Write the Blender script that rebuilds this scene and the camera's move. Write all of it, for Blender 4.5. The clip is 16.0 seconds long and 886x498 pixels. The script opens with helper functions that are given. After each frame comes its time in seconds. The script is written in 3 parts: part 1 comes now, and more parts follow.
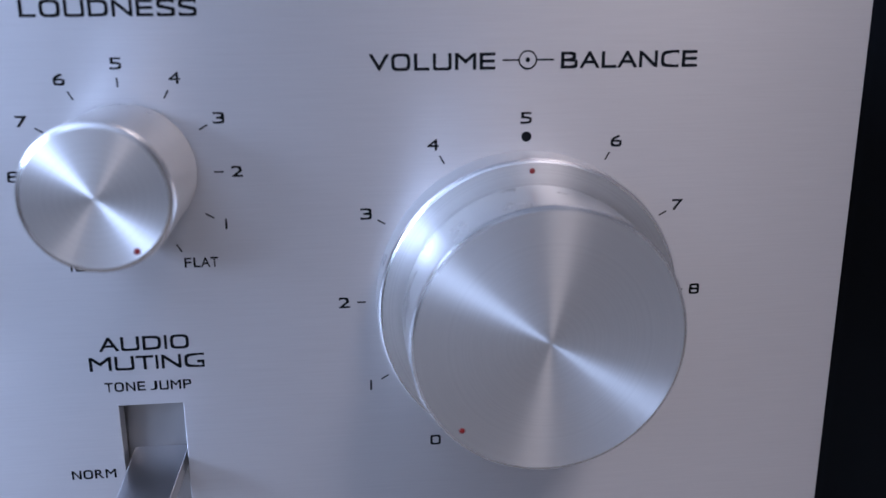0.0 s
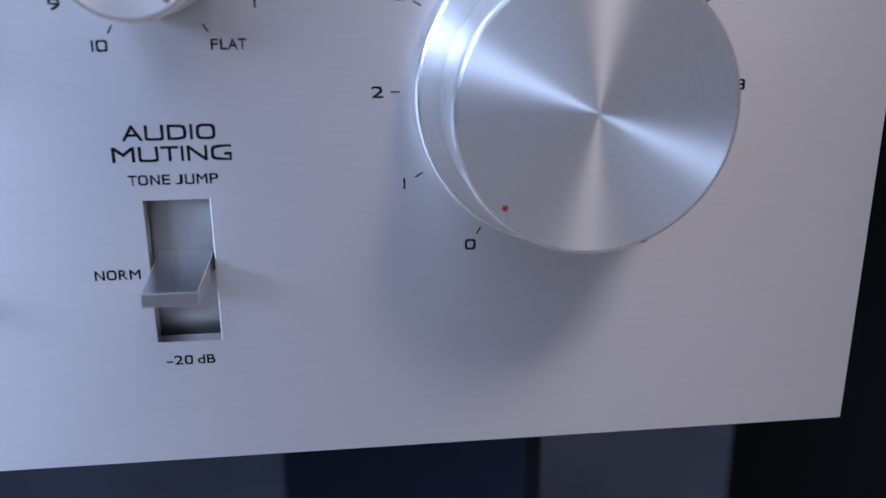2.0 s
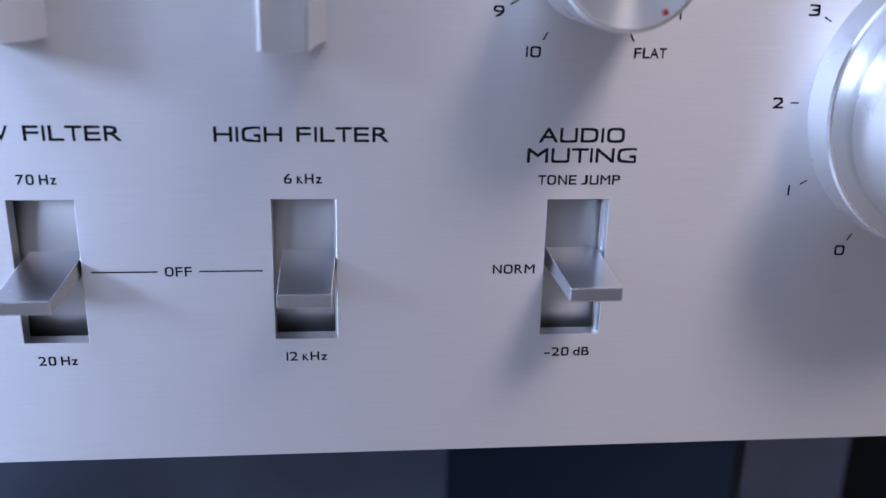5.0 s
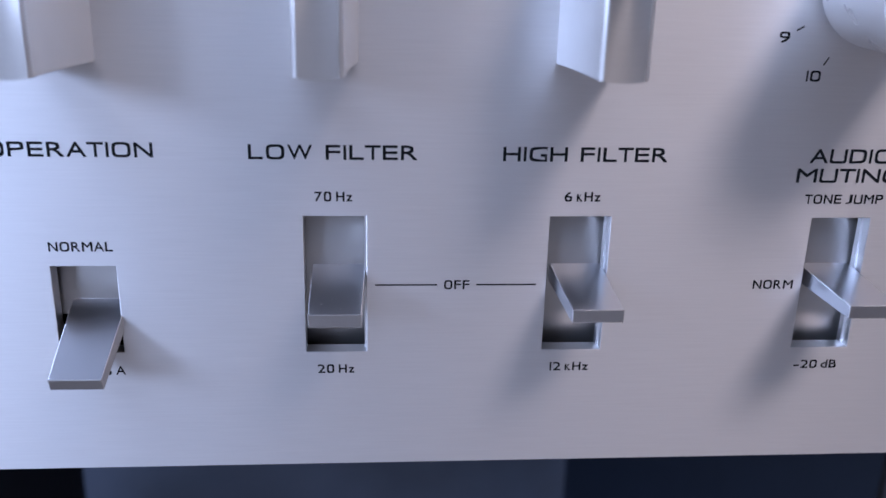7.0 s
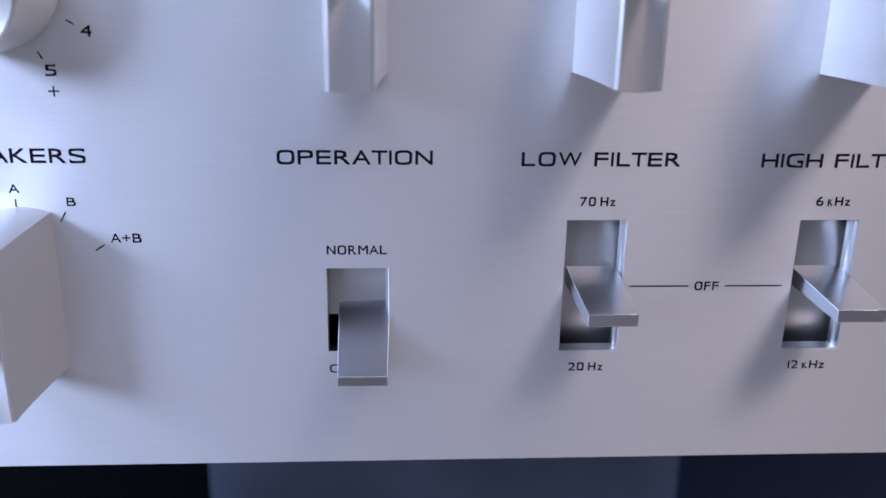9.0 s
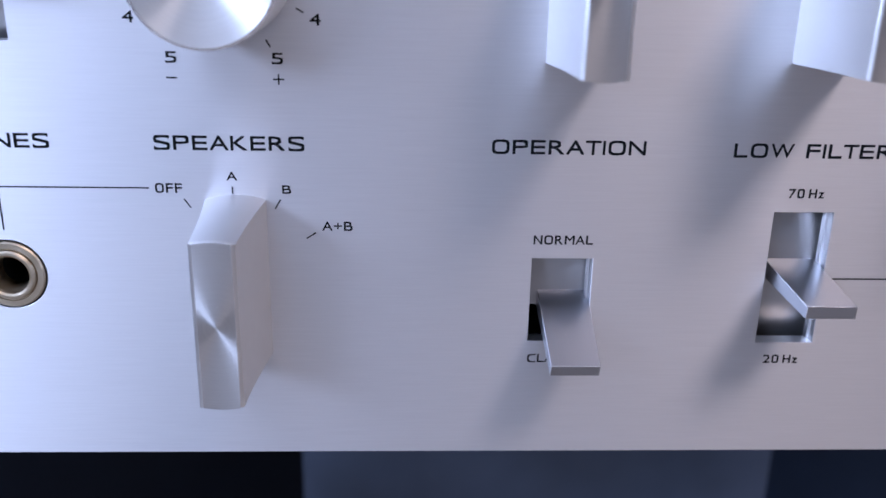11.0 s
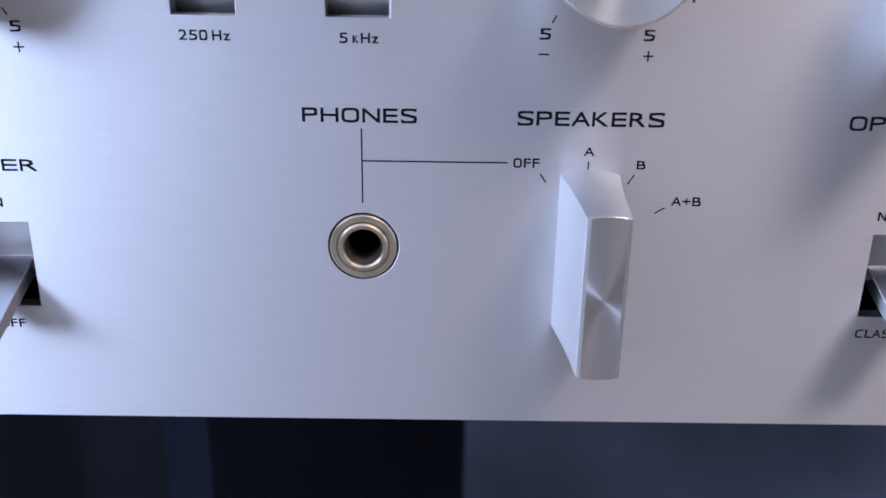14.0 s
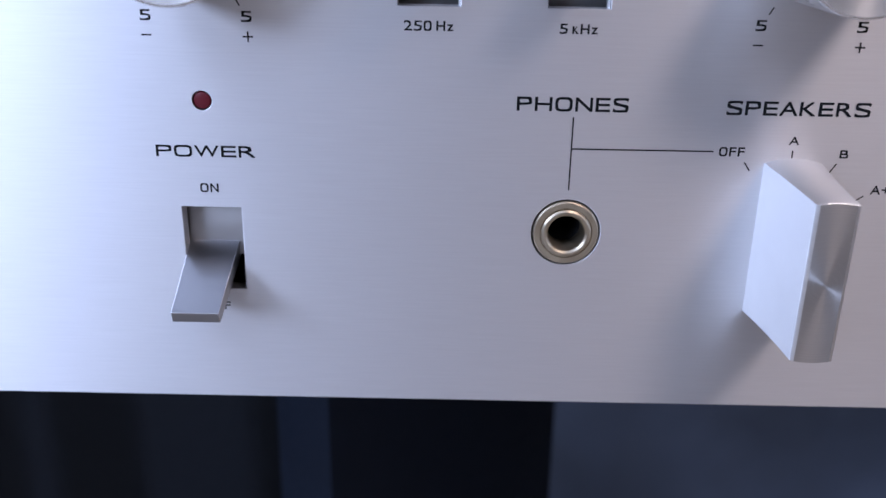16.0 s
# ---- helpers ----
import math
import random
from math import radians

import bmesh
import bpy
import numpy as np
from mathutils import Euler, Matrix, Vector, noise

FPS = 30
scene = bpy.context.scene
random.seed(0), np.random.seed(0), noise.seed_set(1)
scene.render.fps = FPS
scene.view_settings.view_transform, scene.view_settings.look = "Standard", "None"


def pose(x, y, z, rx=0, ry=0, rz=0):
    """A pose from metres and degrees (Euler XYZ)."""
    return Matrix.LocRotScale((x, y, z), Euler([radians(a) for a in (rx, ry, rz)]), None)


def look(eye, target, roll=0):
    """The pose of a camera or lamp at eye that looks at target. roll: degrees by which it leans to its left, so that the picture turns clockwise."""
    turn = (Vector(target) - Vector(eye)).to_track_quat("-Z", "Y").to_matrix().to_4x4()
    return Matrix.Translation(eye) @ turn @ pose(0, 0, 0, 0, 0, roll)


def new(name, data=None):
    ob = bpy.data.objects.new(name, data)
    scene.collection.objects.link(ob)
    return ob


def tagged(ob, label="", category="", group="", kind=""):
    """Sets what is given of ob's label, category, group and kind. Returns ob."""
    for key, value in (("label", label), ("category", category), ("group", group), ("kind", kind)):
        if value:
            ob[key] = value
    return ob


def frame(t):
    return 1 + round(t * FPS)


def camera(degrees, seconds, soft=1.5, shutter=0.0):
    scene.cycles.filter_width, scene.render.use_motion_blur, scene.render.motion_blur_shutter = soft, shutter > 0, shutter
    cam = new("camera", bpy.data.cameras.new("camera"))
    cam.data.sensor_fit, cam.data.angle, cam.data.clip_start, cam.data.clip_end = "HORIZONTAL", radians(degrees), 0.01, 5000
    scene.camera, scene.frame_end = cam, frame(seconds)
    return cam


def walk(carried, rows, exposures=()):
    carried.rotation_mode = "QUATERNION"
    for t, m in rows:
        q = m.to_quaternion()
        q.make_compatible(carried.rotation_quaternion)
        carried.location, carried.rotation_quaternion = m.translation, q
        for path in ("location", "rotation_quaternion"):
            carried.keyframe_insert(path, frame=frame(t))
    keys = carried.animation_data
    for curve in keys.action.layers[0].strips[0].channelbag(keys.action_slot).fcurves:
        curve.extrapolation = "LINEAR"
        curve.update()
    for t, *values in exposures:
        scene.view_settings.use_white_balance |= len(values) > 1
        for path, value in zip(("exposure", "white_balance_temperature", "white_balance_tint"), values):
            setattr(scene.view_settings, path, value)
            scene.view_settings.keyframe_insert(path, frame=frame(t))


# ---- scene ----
# An amplifier's brushed front panel, passed at a hand's width. Sizes below are in millimetres unless said otherwise:
# x along the panel, z up from its lower edge, d out of the panel towards the viewer.
cam = camera(51.94, 16.0)
cam.data.dof.use_dof = True
cam.data.dof.focus_distance = 0.163
cam.data.dof.aperture_fstop = 15.0

# seconds, x, y, z (metres), yaw, pitch, roll (degrees)
PATH = [
    (0, 0.13718, -0.14786, 0.11675, -6.181, -15.817, -0.324),
    (0.5, 0.14144, -0.14979, 0.10735, -6.512, -16.568, -0.371),
    (1, 0.13936, -0.15083, 0.09833, -6.460, -17.273, -0.521),
    (1.5, 0.13646, -0.14993, 0.08984, -6.467, -17.984, -0.139),
    (2, 0.12957, -0.14931, 0.08812, -6.607, -18.348, -0.268),
    (2.5, 0.11812, -0.14919, 0.08859, -6.611, -18.598, 0.080),
    (3, 0.10385, -0.14926, 0.08882, -6.601, -18.656, 0.553),
    (3.5, 0.09210, -0.14842, 0.08957, -6.721, -18.574, 0.922),
    (3.7, 0.08779, -0.14911, 0.08968, -6.668, -18.545, 0.995),
    (5.8, 0.04789, -0.14954, 0.09216, -5.150, -18.593, 1.379),
    (6, 0.04294, -0.14935, 0.09298, -5.029, -18.603, 1.403),
    (6.5, 0.02877, -0.14954, 0.09449, -4.755, -18.830, 1.608),
    (7, 0.01910, -0.15000, 0.09540, -4.592, -19.227, 1.447),
    (7.5, 0.00960, -0.15216, 0.09655, -4.405, -19.273, 1.458),
    (8, -0.00292, -0.15253, 0.09516, -3.982, -19.385, 1.437),
    (8.2, -0.00817, -0.15353, 0.09642, -3.898, -19.350, 1.353),
    (10.3, -0.04396, -0.15399, 0.09743, -3.029, -19.136, 0.957),
    (10.5, -0.04718, -0.15442, 0.09739, -2.949, -19.186, 1.040),
    (11, -0.05909, -0.15284, 0.09588, -2.595, -19.548, 1.225),
    (11.5, -0.07023, -0.15259, 0.09579, -2.103, -19.873, 1.225),
    (12, -0.07772, -0.15509, 0.09707, -1.724, -20.019, 1.078),
    (12.5, -0.08742, -0.15564, 0.09637, -1.467, -20.226, 1.090),
    (13, -0.09806, -0.15451, 0.09676, -0.956, -20.562, 1.126),
    (13.5, -0.10711, -0.15448, 0.09590, -0.581, -20.955, 1.092),
    (14, -0.11515, -0.15455, 0.09573, -0.380, -21.132, 0.922),
    (14.5, -0.12376, -0.15524, 0.09420, -0.012, -21.163, 0.777),
    (15, -0.13288, -0.15783, 0.09484, 0.242, -21.253, 0.685),
    (15.5, -0.14031, -0.15923, 0.09545, 0.459, -21.375, 0.678),
    (16, -0.15068, -0.15952, 0.09511, 0.270, -21.416, 0.980),
]
walk(cam, [(t, pose(x, y, z, 90 + pitch, 0, yaw) @ pose(0, 0, 0, 0, 0, roll)) for t, x, y, z, yaw, pitch, roll in PATH],
     exposures=[(0, -0.93, 5650, 22), (1, -0.91, 5630, 22), (2.5, -0.66, 5640, 21), (3.5, -0.55, 5680, 21), (6, -0.47, 5750, 24), (8, -0.45, 5790, 24), (10.5, -0.37, 5820, 25), (13.5, -0.46, 5900, 24), (16, -0.48, 6030, 24)])

# ---- world and lights ----
world = bpy.data.worlds.new("sky")
scene.world = world
world.use_nodes = True
sky = world.node_tree.nodes.new("ShaderNodeTexSky")
sky.sky_type, sky.sun_disc, sky.sun_elevation, sky.sun_rotation = "NISHITA", False, radians(50), radians(140)
world.node_tree.links.new(sky.outputs[0], world.node_tree.nodes["Background"].inputs[0])
world.node_tree.nodes["Background"].inputs[1].default_value = 0.08


def area_lamp(name, eye, target, width, height, watts, colour):
    data = bpy.data.lights.new(name, "AREA")
    data.shape, data.size, data.size_y, data.energy, data.color = "RECTANGLE", width, height, watts, colour
    ob = new(name, data)
    ob.matrix_world = look(eye, target)
    return ob


# daylight in the roof window (upper right of the panel) and in the large side window
ROOF = (0.86, -1.06, 1.70)
area_lamp("roof_daylight", ROOF, (ROOF[0], ROOF[1], 0), 0.56, 0.56, 26.5, (1.0, 0.87, 0.745))
area_lamp("window_daylight", (-1.78, -1.92, 0.83), (0, -1.92, 0.83), 2.0, 0.58, 150.0, (0.60, 0.768, 1.0))

# ---- materials ----
def shader(name):
    m = bpy.data.materials.new(name)
    m.use_nodes = True
    return m, m.node_tree.nodes, m.node_tree.links, m.node_tree.nodes["Principled BSDF"]


def mix_noise(nodes, links, vector, scale, low, high, detail=3.0):
    n = nodes.new("ShaderNodeTexNoise")
    n.inputs["Scale"].default_value, n.inputs["Detail"].default_value = scale, detail
    links.new(vector, n.inputs["Vector"])
    r = nodes.new("ShaderNodeMapRange")
    r.inputs["From Min"].default_value, r.inputs["From Max"].default_value = 0.3, 0.7
    r.inputs["To Min"].default_value, r.inputs["To Max"].default_value = low, high
    links.new(n.outputs["Fac"], r.inputs["Value"])
    return n.outputs["Fac"], r.outputs["Result"]


def coords(nodes, links, scale=(1, 1, 1)):
    tc, mp = nodes.new("ShaderNodeTexCoord"), nodes.new("ShaderNodeMapping")
    mp.inputs["Scale"].default_value = scale
    links.new(tc.outputs["Object"], mp.inputs["Vector"])
    return mp.outputs["Vector"]


def bump(nodes, links, bsdf, height, strength, distance):
    b = nodes.new("ShaderNodeBump")
    b.inputs["Strength"].default_value, b.inputs["Distance"].default_value = strength, distance
    links.new(height, b.inputs["Height"])
    links.new(b.outputs["Normal"], bsdf.inputs["Normal"])


def metal(name, colour, rough, vary=0.06, grain=900.0, relief=0.05):
    """Plain satin or polished metal with fine grain and faint handling marks."""
    m, nodes, links, bsdf = shader(name)
    bsdf.inputs["Base Color"].default_value = (*colour, 1)
    bsdf.inputs["Metallic"].default_value = 1
    v = coords(nodes, links)
    _, r = mix_noise(nodes, links, v, 140.0, rough - vary, rough + vary)
    links.new(r, bsdf.inputs["Roughness"])
    f, _ = mix_noise(nodes, links, v, grain, 0, 1)
    bump(nodes, links, bsdf, f, relief, 0.0001)
    return m


def brushed_panel(name, colour):
    """Aluminium brushed along x."""
    m, nodes, links, bsdf = shader(name)
    bsdf.inputs["Metallic"].default_value = 1
    fine = coords(nodes, links, (45, 45, 9000))
    wide = coords(nodes, links, (95, 95, 3000))
    f, r = mix_noise(nodes, links, fine, 1.0, 0.49, 0.55, 4)
    g, tone = mix_noise(nodes, links, wide, 1.0, 0.977, 1.013, 3)
    links.new(r, bsdf.inputs["Roughness"])
    c = nodes.new("ShaderNodeMix")
    c.data_type, c.blend_type = "RGBA", "MULTIPLY"
    c.inputs["Factor"].default_value = 1
    c.inputs["A"].default_value = (*colour, 1)
    links.new(tone, c.inputs["B"])
    links.new(c.outputs["Result"], bsdf.inputs["Base Color"])
    bsdf.inputs["Anisotropic"].default_value = 0.76
    t = nodes.new("ShaderNodeCombineXYZ")
    t.inputs[2].default_value = 1
    links.new(t.outputs[0], bsdf.inputs["Tangent"])
    bump(nodes, links, bsdf, f, 0.2, 0.00005)
    return m


def spun_metal(name, colour, rough=0.34, lean=0.92):
    """Aluminium turned on a lathe: fine rings about the local y axis."""
    m, nodes, links, bsdf = shader(name)
    bsdf.inputs["Metallic"].default_value = 1
    tc, sep, com = nodes.new("ShaderNodeTexCoord"), nodes.new("ShaderNodeSeparateXYZ"), nodes.new("ShaderNodeCombineXYZ")
    links.new(tc.outputs["Object"], sep.inputs[0])
    links.new(sep.outputs[0], com.inputs[0])
    links.new(sep.outputs[2], com.inputs[1])
    far = nodes.new("ShaderNodeVectorMath")
    far.operation = "LENGTH"
    links.new(com.outputs[0], far.inputs[0])
    ring = nodes.new("ShaderNodeCombineXYZ")
    links.new(far.outputs["Value"], ring.inputs[0])
    f, r = mix_noise(nodes, links, ring.outputs[0], 5200.0, rough - 0.035, rough + 0.04, 3)
    links.new(r, bsdf.inputs["Roughness"])
    _, tone = mix_noise(nodes, links, ring.outputs[0], 4300.0, 0.92, 1.05, 4)
    c = nodes.new("ShaderNodeMix")
    c.data_type, c.blend_type = "RGBA", "MULTIPLY"
    c.inputs["Factor"].default_value = 1
    c.inputs["A"].default_value = (*colour, 1)
    links.new(tone, c.inputs["B"])
    links.new(c.outputs["Result"], bsdf.inputs["Base Color"])
    tan = nodes.new("ShaderNodeCombineXYZ")
    links.new(sep.outputs[0], tan.inputs[0])
    links.new(sep.outputs[2], tan.inputs[2])
    links.new(tan.outputs[0], bsdf.inputs["Tangent"])
    bsdf.inputs["Anisotropic"].default_value = lean
    bump(nodes, links, bsdf, f, 0.02, 0.00003)
    # a second, wider lobe from the finer tool marks
    wide, blend = nodes.new("ShaderNodeBsdfPrincipled"), nodes.new("ShaderNodeMixShader")
    wide.inputs["Metallic"].default_value, wide.inputs["Roughness"].default_value = 1, 0.56
    wide.inputs["Anisotropic"].default_value = 0.45
    links.new(tan.outputs[0], wide.inputs["Tangent"])
    links.new(c.outputs["Result"], wide.inputs["Base Color"])
    blend.inputs[0].default_value = 0.28
    links.new(bsdf.outputs[0], blend.inputs[1])
    links.new(wide.outputs[0], blend.inputs[2])
    links.new(blend.outputs[0], nodes["Material Output"].inputs["Surface"])
    return m


def paint(name, colour, rough, vary=0.08, grain=60.0, metallic=0.0, relief=0.1):
    m, nodes, links, bsdf = shader(name)
    v = coords(nodes, links)
    _, tone = mix_noise(nodes, links, v, grain, 1 - vary, 1 + vary)
    f, r = mix_noise(nodes, links, v, grain * 6, rough - 0.05, rough + 0.05)
    c = nodes.new("ShaderNodeMix")
    c.data_type, c.blend_type = "RGBA", "MULTIPLY"
    c.inputs["Factor"].default_value = 1
    c.inputs["A"].default_value = (*colour, 1)
    links.new(tone, c.inputs["B"])
    links.new(c.outputs["Result"], bsdf.inputs["Base Color"])
    links.new(r, bsdf.inputs["Roughness"])
    bsdf.inputs["Metallic"].default_value = metallic
    bump(nodes, links, bsdf, f, relief, 0.0002)
    return m


PANEL = brushed_panel("brushed_aluminium", (0.80, 0.79, 0.80))
SPUN = spun_metal("spun_aluminium", (0.92, 0.91, 0.90), 0.365, 0.932)
SPUN_SOFT = spun_metal("soft_spun_aluminium", (0.57, 0.555, 0.545), 0.37, 0.89)
SATIN = metal("satin_aluminium", (0.745, 0.74, 0.735), 0.40)
KNOB_SIDE = metal("turned_side", (0.80, 0.79, 0.775), 0.30, 0.04)
POLISHED = metal("polished_edge", (0.93, 0.92, 0.91), 0.20, 0.04, relief=0.02)
BAR_EDGE = metal("bar_edge", (0.95, 0.94, 0.93), 0.32, 0.03, relief=0.02)
LEVER = metal("satin_chrome", (0.45, 0.455, 0.48), 0.29, 0.01, relief=0.004)
# the levers' edge highlights, put into a lighter base colour than the chrome
LEVER_GLINT = metal("lever_edge_glint", (0.80, 0.80, 0.82), 0.24, 0.01, relief=0.02)
CUT_EDGE = metal("cut_aluminium", (0.78, 0.78, 0.79), 0.38, 0.05, 700.0)
SHUTTER = metal("dull_steel", (0.46, 0.445, 0.435), 0.44, 0.10, 420.0, 0.12)
NICKEL = metal("aged_nickel", (0.53, 0.445, 0.325), 0.42, 0.14, 1100.0, 0.3)
INK = paint("black_ink", (0.008, 0.008, 0.009), 0.85, relief=0.0)
INK.node_tree.nodes["Principled BSDF"].inputs["Specular IOR Level"].default_value = 0.12
RED = paint("red_paint", (0.22, 0.012, 0.010), 0.35, relief=0.02)
LENS = paint("red_lens", (0.10, 0.006, 0.012), 0.32, relief=0.0)
BLACK = paint("black_plastic", (0.006, 0.006, 0.007), 0.5)
CASE = paint("black_case_paint", (0.015, 0.015, 0.017), 0.4)
STAND = paint("black_lacquer", (0.006, 0.009, 0.016), 0.5)
# strong, broad tone noise stands in for soft light and dark bands on the panel
CLOTH = paint("dark_blue_cloth", (0.050, 0.061, 0.088), 0.7, 0.42, 8.0)
DARKCLOTH = paint("black_cloth", (0.012, 0.015, 0.022), 0.8, 0.15, 300.0)
POST = paint("grey_green_paint", (0.26, 0.31, 0.27), 0.5)
WALL = paint("wall_paint", (0.24, 0.205, 0.175), 0.8, 0.05, 4.0)
WHITE = paint("white_paint", (0.8, 0.8, 0.8), 0.5, 0.04, 5.0)
FLOOR = paint("grey_carpet", (0.27, 0.235, 0.20), 0.9, 0.25, 40.0)
STAND.node_tree.nodes["Principled BSDF"].inputs["Specular IOR Level"].default_value = 0.14
DUST = paint("dust", (0.75, 0.75, 0.75), 0.9)

MM = 0.001


# ---- geometry helpers ----
def finish(bm, name, materials, sharp=28):
    for f in bm.faces:
        f.smooth = True
    bm.normal_update()
    for e in bm.edges:
        e.smooth = len(e.link_faces) == 2 and e.link_faces[0].material_index == e.link_faces[1].material_index and e.calc_face_angle(0) < radians(sharp)
    me = bpy.data.meshes.new(name)
    bm.to_mesh(me)
    bm.free()
    for m in materials if isinstance(materials, (list, tuple)) else [materials]:
        me.materials.append(m)
    return me


def spot(ob):
    """Where a thing or part stands in the world, in metres (none of them is turned)."""
    p = Vector(ob.location)
    while ob.parent:
        ob = ob.parent
        p += Vector(ob.location)
    return p


def part(name, bm, material, parent, label="", at=(0, 0, 0), sharp=32):
    """Links a bmesh (mm, about its place at x, y, z in mm) as one mesh under a thing or part."""
    bmesh.ops.scale(bm, vec=(MM, MM, MM), verts=bm.verts)
    ob = new(name, finish(bm, name, material, sharp))
    if parent:
        ob.parent = parent
        ob.location = Vector(at) * MM - spot(parent)
    else:
        ob.location = Vector(at) * MM
    return tagged(ob, label)


def again(ob, at):
    """One more part on the same mesh, at another place (mm)."""
    o = ob.copy()
    scene.collection.objects.link(o)
    o.location = Vector(at) * MM - (spot(ob.parent) if ob.parent else Vector())
    return o


def box(x0, x1, y0, y1, z0, z1, edge=0.0, bm=None):
    bm2 = bmesh.new()
    bmesh.ops.create_cube(bm2, size=1, matrix=Matrix.Translation(((x0 + x1) / 2, (y0 + y1) / 2, (z0 + z1) / 2)) @ Matrix.Diagonal((x1 - x0, y1 - y0, z1 - z0, 1)))
    if edge:
        bmesh.ops.bevel(bm2, geom=bm2.edges[:], offset=edge, segments=2, affect="EDGES", profile=0.6)
    if bm is None:
        return bm2
    me = bpy.data.meshes.new("joined")
    bm2.to_mesh(me)
    bm2.free()
    bm.from_mesh(me)
    bpy.data.meshes.remove(me)
    return bm


def lathe(profile, steps=96):
    """profile: (radius, d, material index) from the front's middle to the back; axis along y, front towards -y."""
    bm = bmesh.new()
    rings = []
    for r, d, _ in profile:
        if r == 0:
            rings.append([bm.verts.new((0, -d, 0))])
        else:
            rings.append([bm.verts.new((r * math.cos(2 * math.pi * k / steps), -d, r * math.sin(2 * math.pi * k / steps))) for k in range(steps)])
    for n in range(len(rings) - 1):
        a, b = rings[n], rings[n + 1]
        for k in range(steps):
            q = [a[k % len(a)], a[(k + 1) % len(a)], b[(k + 1) % len(b)], b[k % len(b)]]
            q = list(dict.fromkeys(q))
            f = bm.faces.new(q)
            f.material_index = profile[n + 1][2]
    bmesh.ops.recalc_face_normals(bm, faces=bm.faces[:])
    return bm


def flat(points, d):
    """A flat printed patch in the panel's plane, d in front of it."""
    bm = bmesh.new()
    bm.faces.new([bm.verts.new((x, -d, z)) for x, z in points])
    if bm.faces[:][0].normal.y > 0:
        bmesh.ops.reverse_faces(bm, faces=bm.faces[:])
    bm.normal_update()
    for f in bm.faces:
        if f.normal.y > 0:
            f.normal_flip()
    return bm


def stroke(x0, z0, x1, z1, width):
    d = Vector((x1 - x0, z1 - z0)).normalized() * width / 2
    return [(x0 - d.y, z0 + d.x), (x0 + d.y, z0 - d.x), (x1 + d.y, z1 - d.x), (x1 - d.y, z1 + d.x)]


# ---- lettering: the built-in font, widened, with squared round letters ----
GLYPHS = {}
STEM = 0.13                      # of a cap height
WIDTHS = {"I": 0.0, "1": 0.0, "-": 0.75, "+": 0.95, "M": 1.25, "W": 1.5, "E": 0.94, "F": 0.9, "L": 0.9, "J": 0.85, "k": 0.78, "z": 0.78, "d": 0.9,
          "A": 1.18, "V": 1.16, "T": 1.0, "S": 1.0, "R": 1.02, "P": 0.98, "B": 1.0, "K": 1.04, "H": 1.13, "G": 1.14, "O": 1.12, "N": 1.12, "U": 1.1, "D": 1.1, "C": 1.08}


def squared(u, amount, ch):
    """Round outlines (-1 to 1) pushed out towards a rounded square."""
    r4 = (np.abs(u) ** 4).sum(1) ** 0.25
    k = np.where(r4 > 1e-6, np.hypot(*u.T) / np.maximum(r4, 1e-6), 1.0)
    if ch in "DBRP":
        k = np.where(u[:, 0] > 0.1, k, 1)
    if ch == "U":
        k = np.where(u[:, 1] < -0.1, k, 1)
    return np.clip(u * (1 + (k - 1) * amount)[:, None], -1, 1)


def glyph(ch, weight):
    """Corners of a letter in cap heights, x in stretched thirds (left stem, middle, right stem), and its faces."""
    if (ch, weight) not in GLYPHS:
        cu = bpy.data.curves.new("glyph", "FONT")
        cu.body, cu.size, cu.offset, cu.resolution_u = ch, 1.0, weight, 6
        ob = bpy.data.objects.new("glyph", cu)
        scene.collection.objects.link(ob)
        me = bpy.data.meshes.new_from_object(ob)
        co = np.array([v.co[:2] for v in me.vertices])
        faces = [tuple(p.vertices) for p in me.polygons]
        bpy.data.objects.remove(ob)
        bpy.data.curves.remove(cu)
        bpy.data.meshes.remove(me)
        lo, hi = co.min(0), co.max(0)
        c, h = (lo + hi) / 2, (hi - lo) / 2
        if ch in "OCGDU0Q":
            co = c + squared((co - c) / h, 1.0, ch) * h
        elif ch in "S235689BRP":
            # two bowls, one over the other
            for sign in (1, -1):
                half = (co[:, 1] - c[1]) * sign >= 0
                if ch in "RP" and sign < 0:
                    continue
                cc, hh = np.array((c[0], c[1] + sign * h[1] / 2)), np.array((h[0], h[1] / 2))
                co = np.where(half[:, None], cc + squared((co - cc) / hh, 0.85, ch) * hh, co)
        GLYPHS[ch, weight] = ((co - (lo[0], 0)), faces, hi[0] - lo[0])
    return GLYPHS[ch, weight]


CAP = glyph("H", 0.0)[0][:, 1].max()


def widened(ch, weight, width):
    """The letter's corners in cap heights at the given width: stems keep their weight, the rest stretches."""
    low = ch == "k"                 # a capital of small height
    ch = {"k": "K", "1": "I"}.get(ch, ch)
    co, faces, w = glyph(ch, weight)
    co, w = co / CAP, w / CAP
    if ch == "J":
        co = (co - (0, co[:, 1].min())) * (1, 1 / np.ptp(co[:, 1]))
    if low:
        co = co * (1, 0.74)
    if ch in "AVWTJ+-I":
        return np.stack([co[:, 0] * width / w, co[:, 1]], 1), faces
    s = STEM + 2 * weight / CAP
    e = s * 1.5
    x = np.interp(co[:, 0], [0, s, w - s, w], [0, e, width - e, width])
    return np.stack([x, co[:, 1]], 1), faces


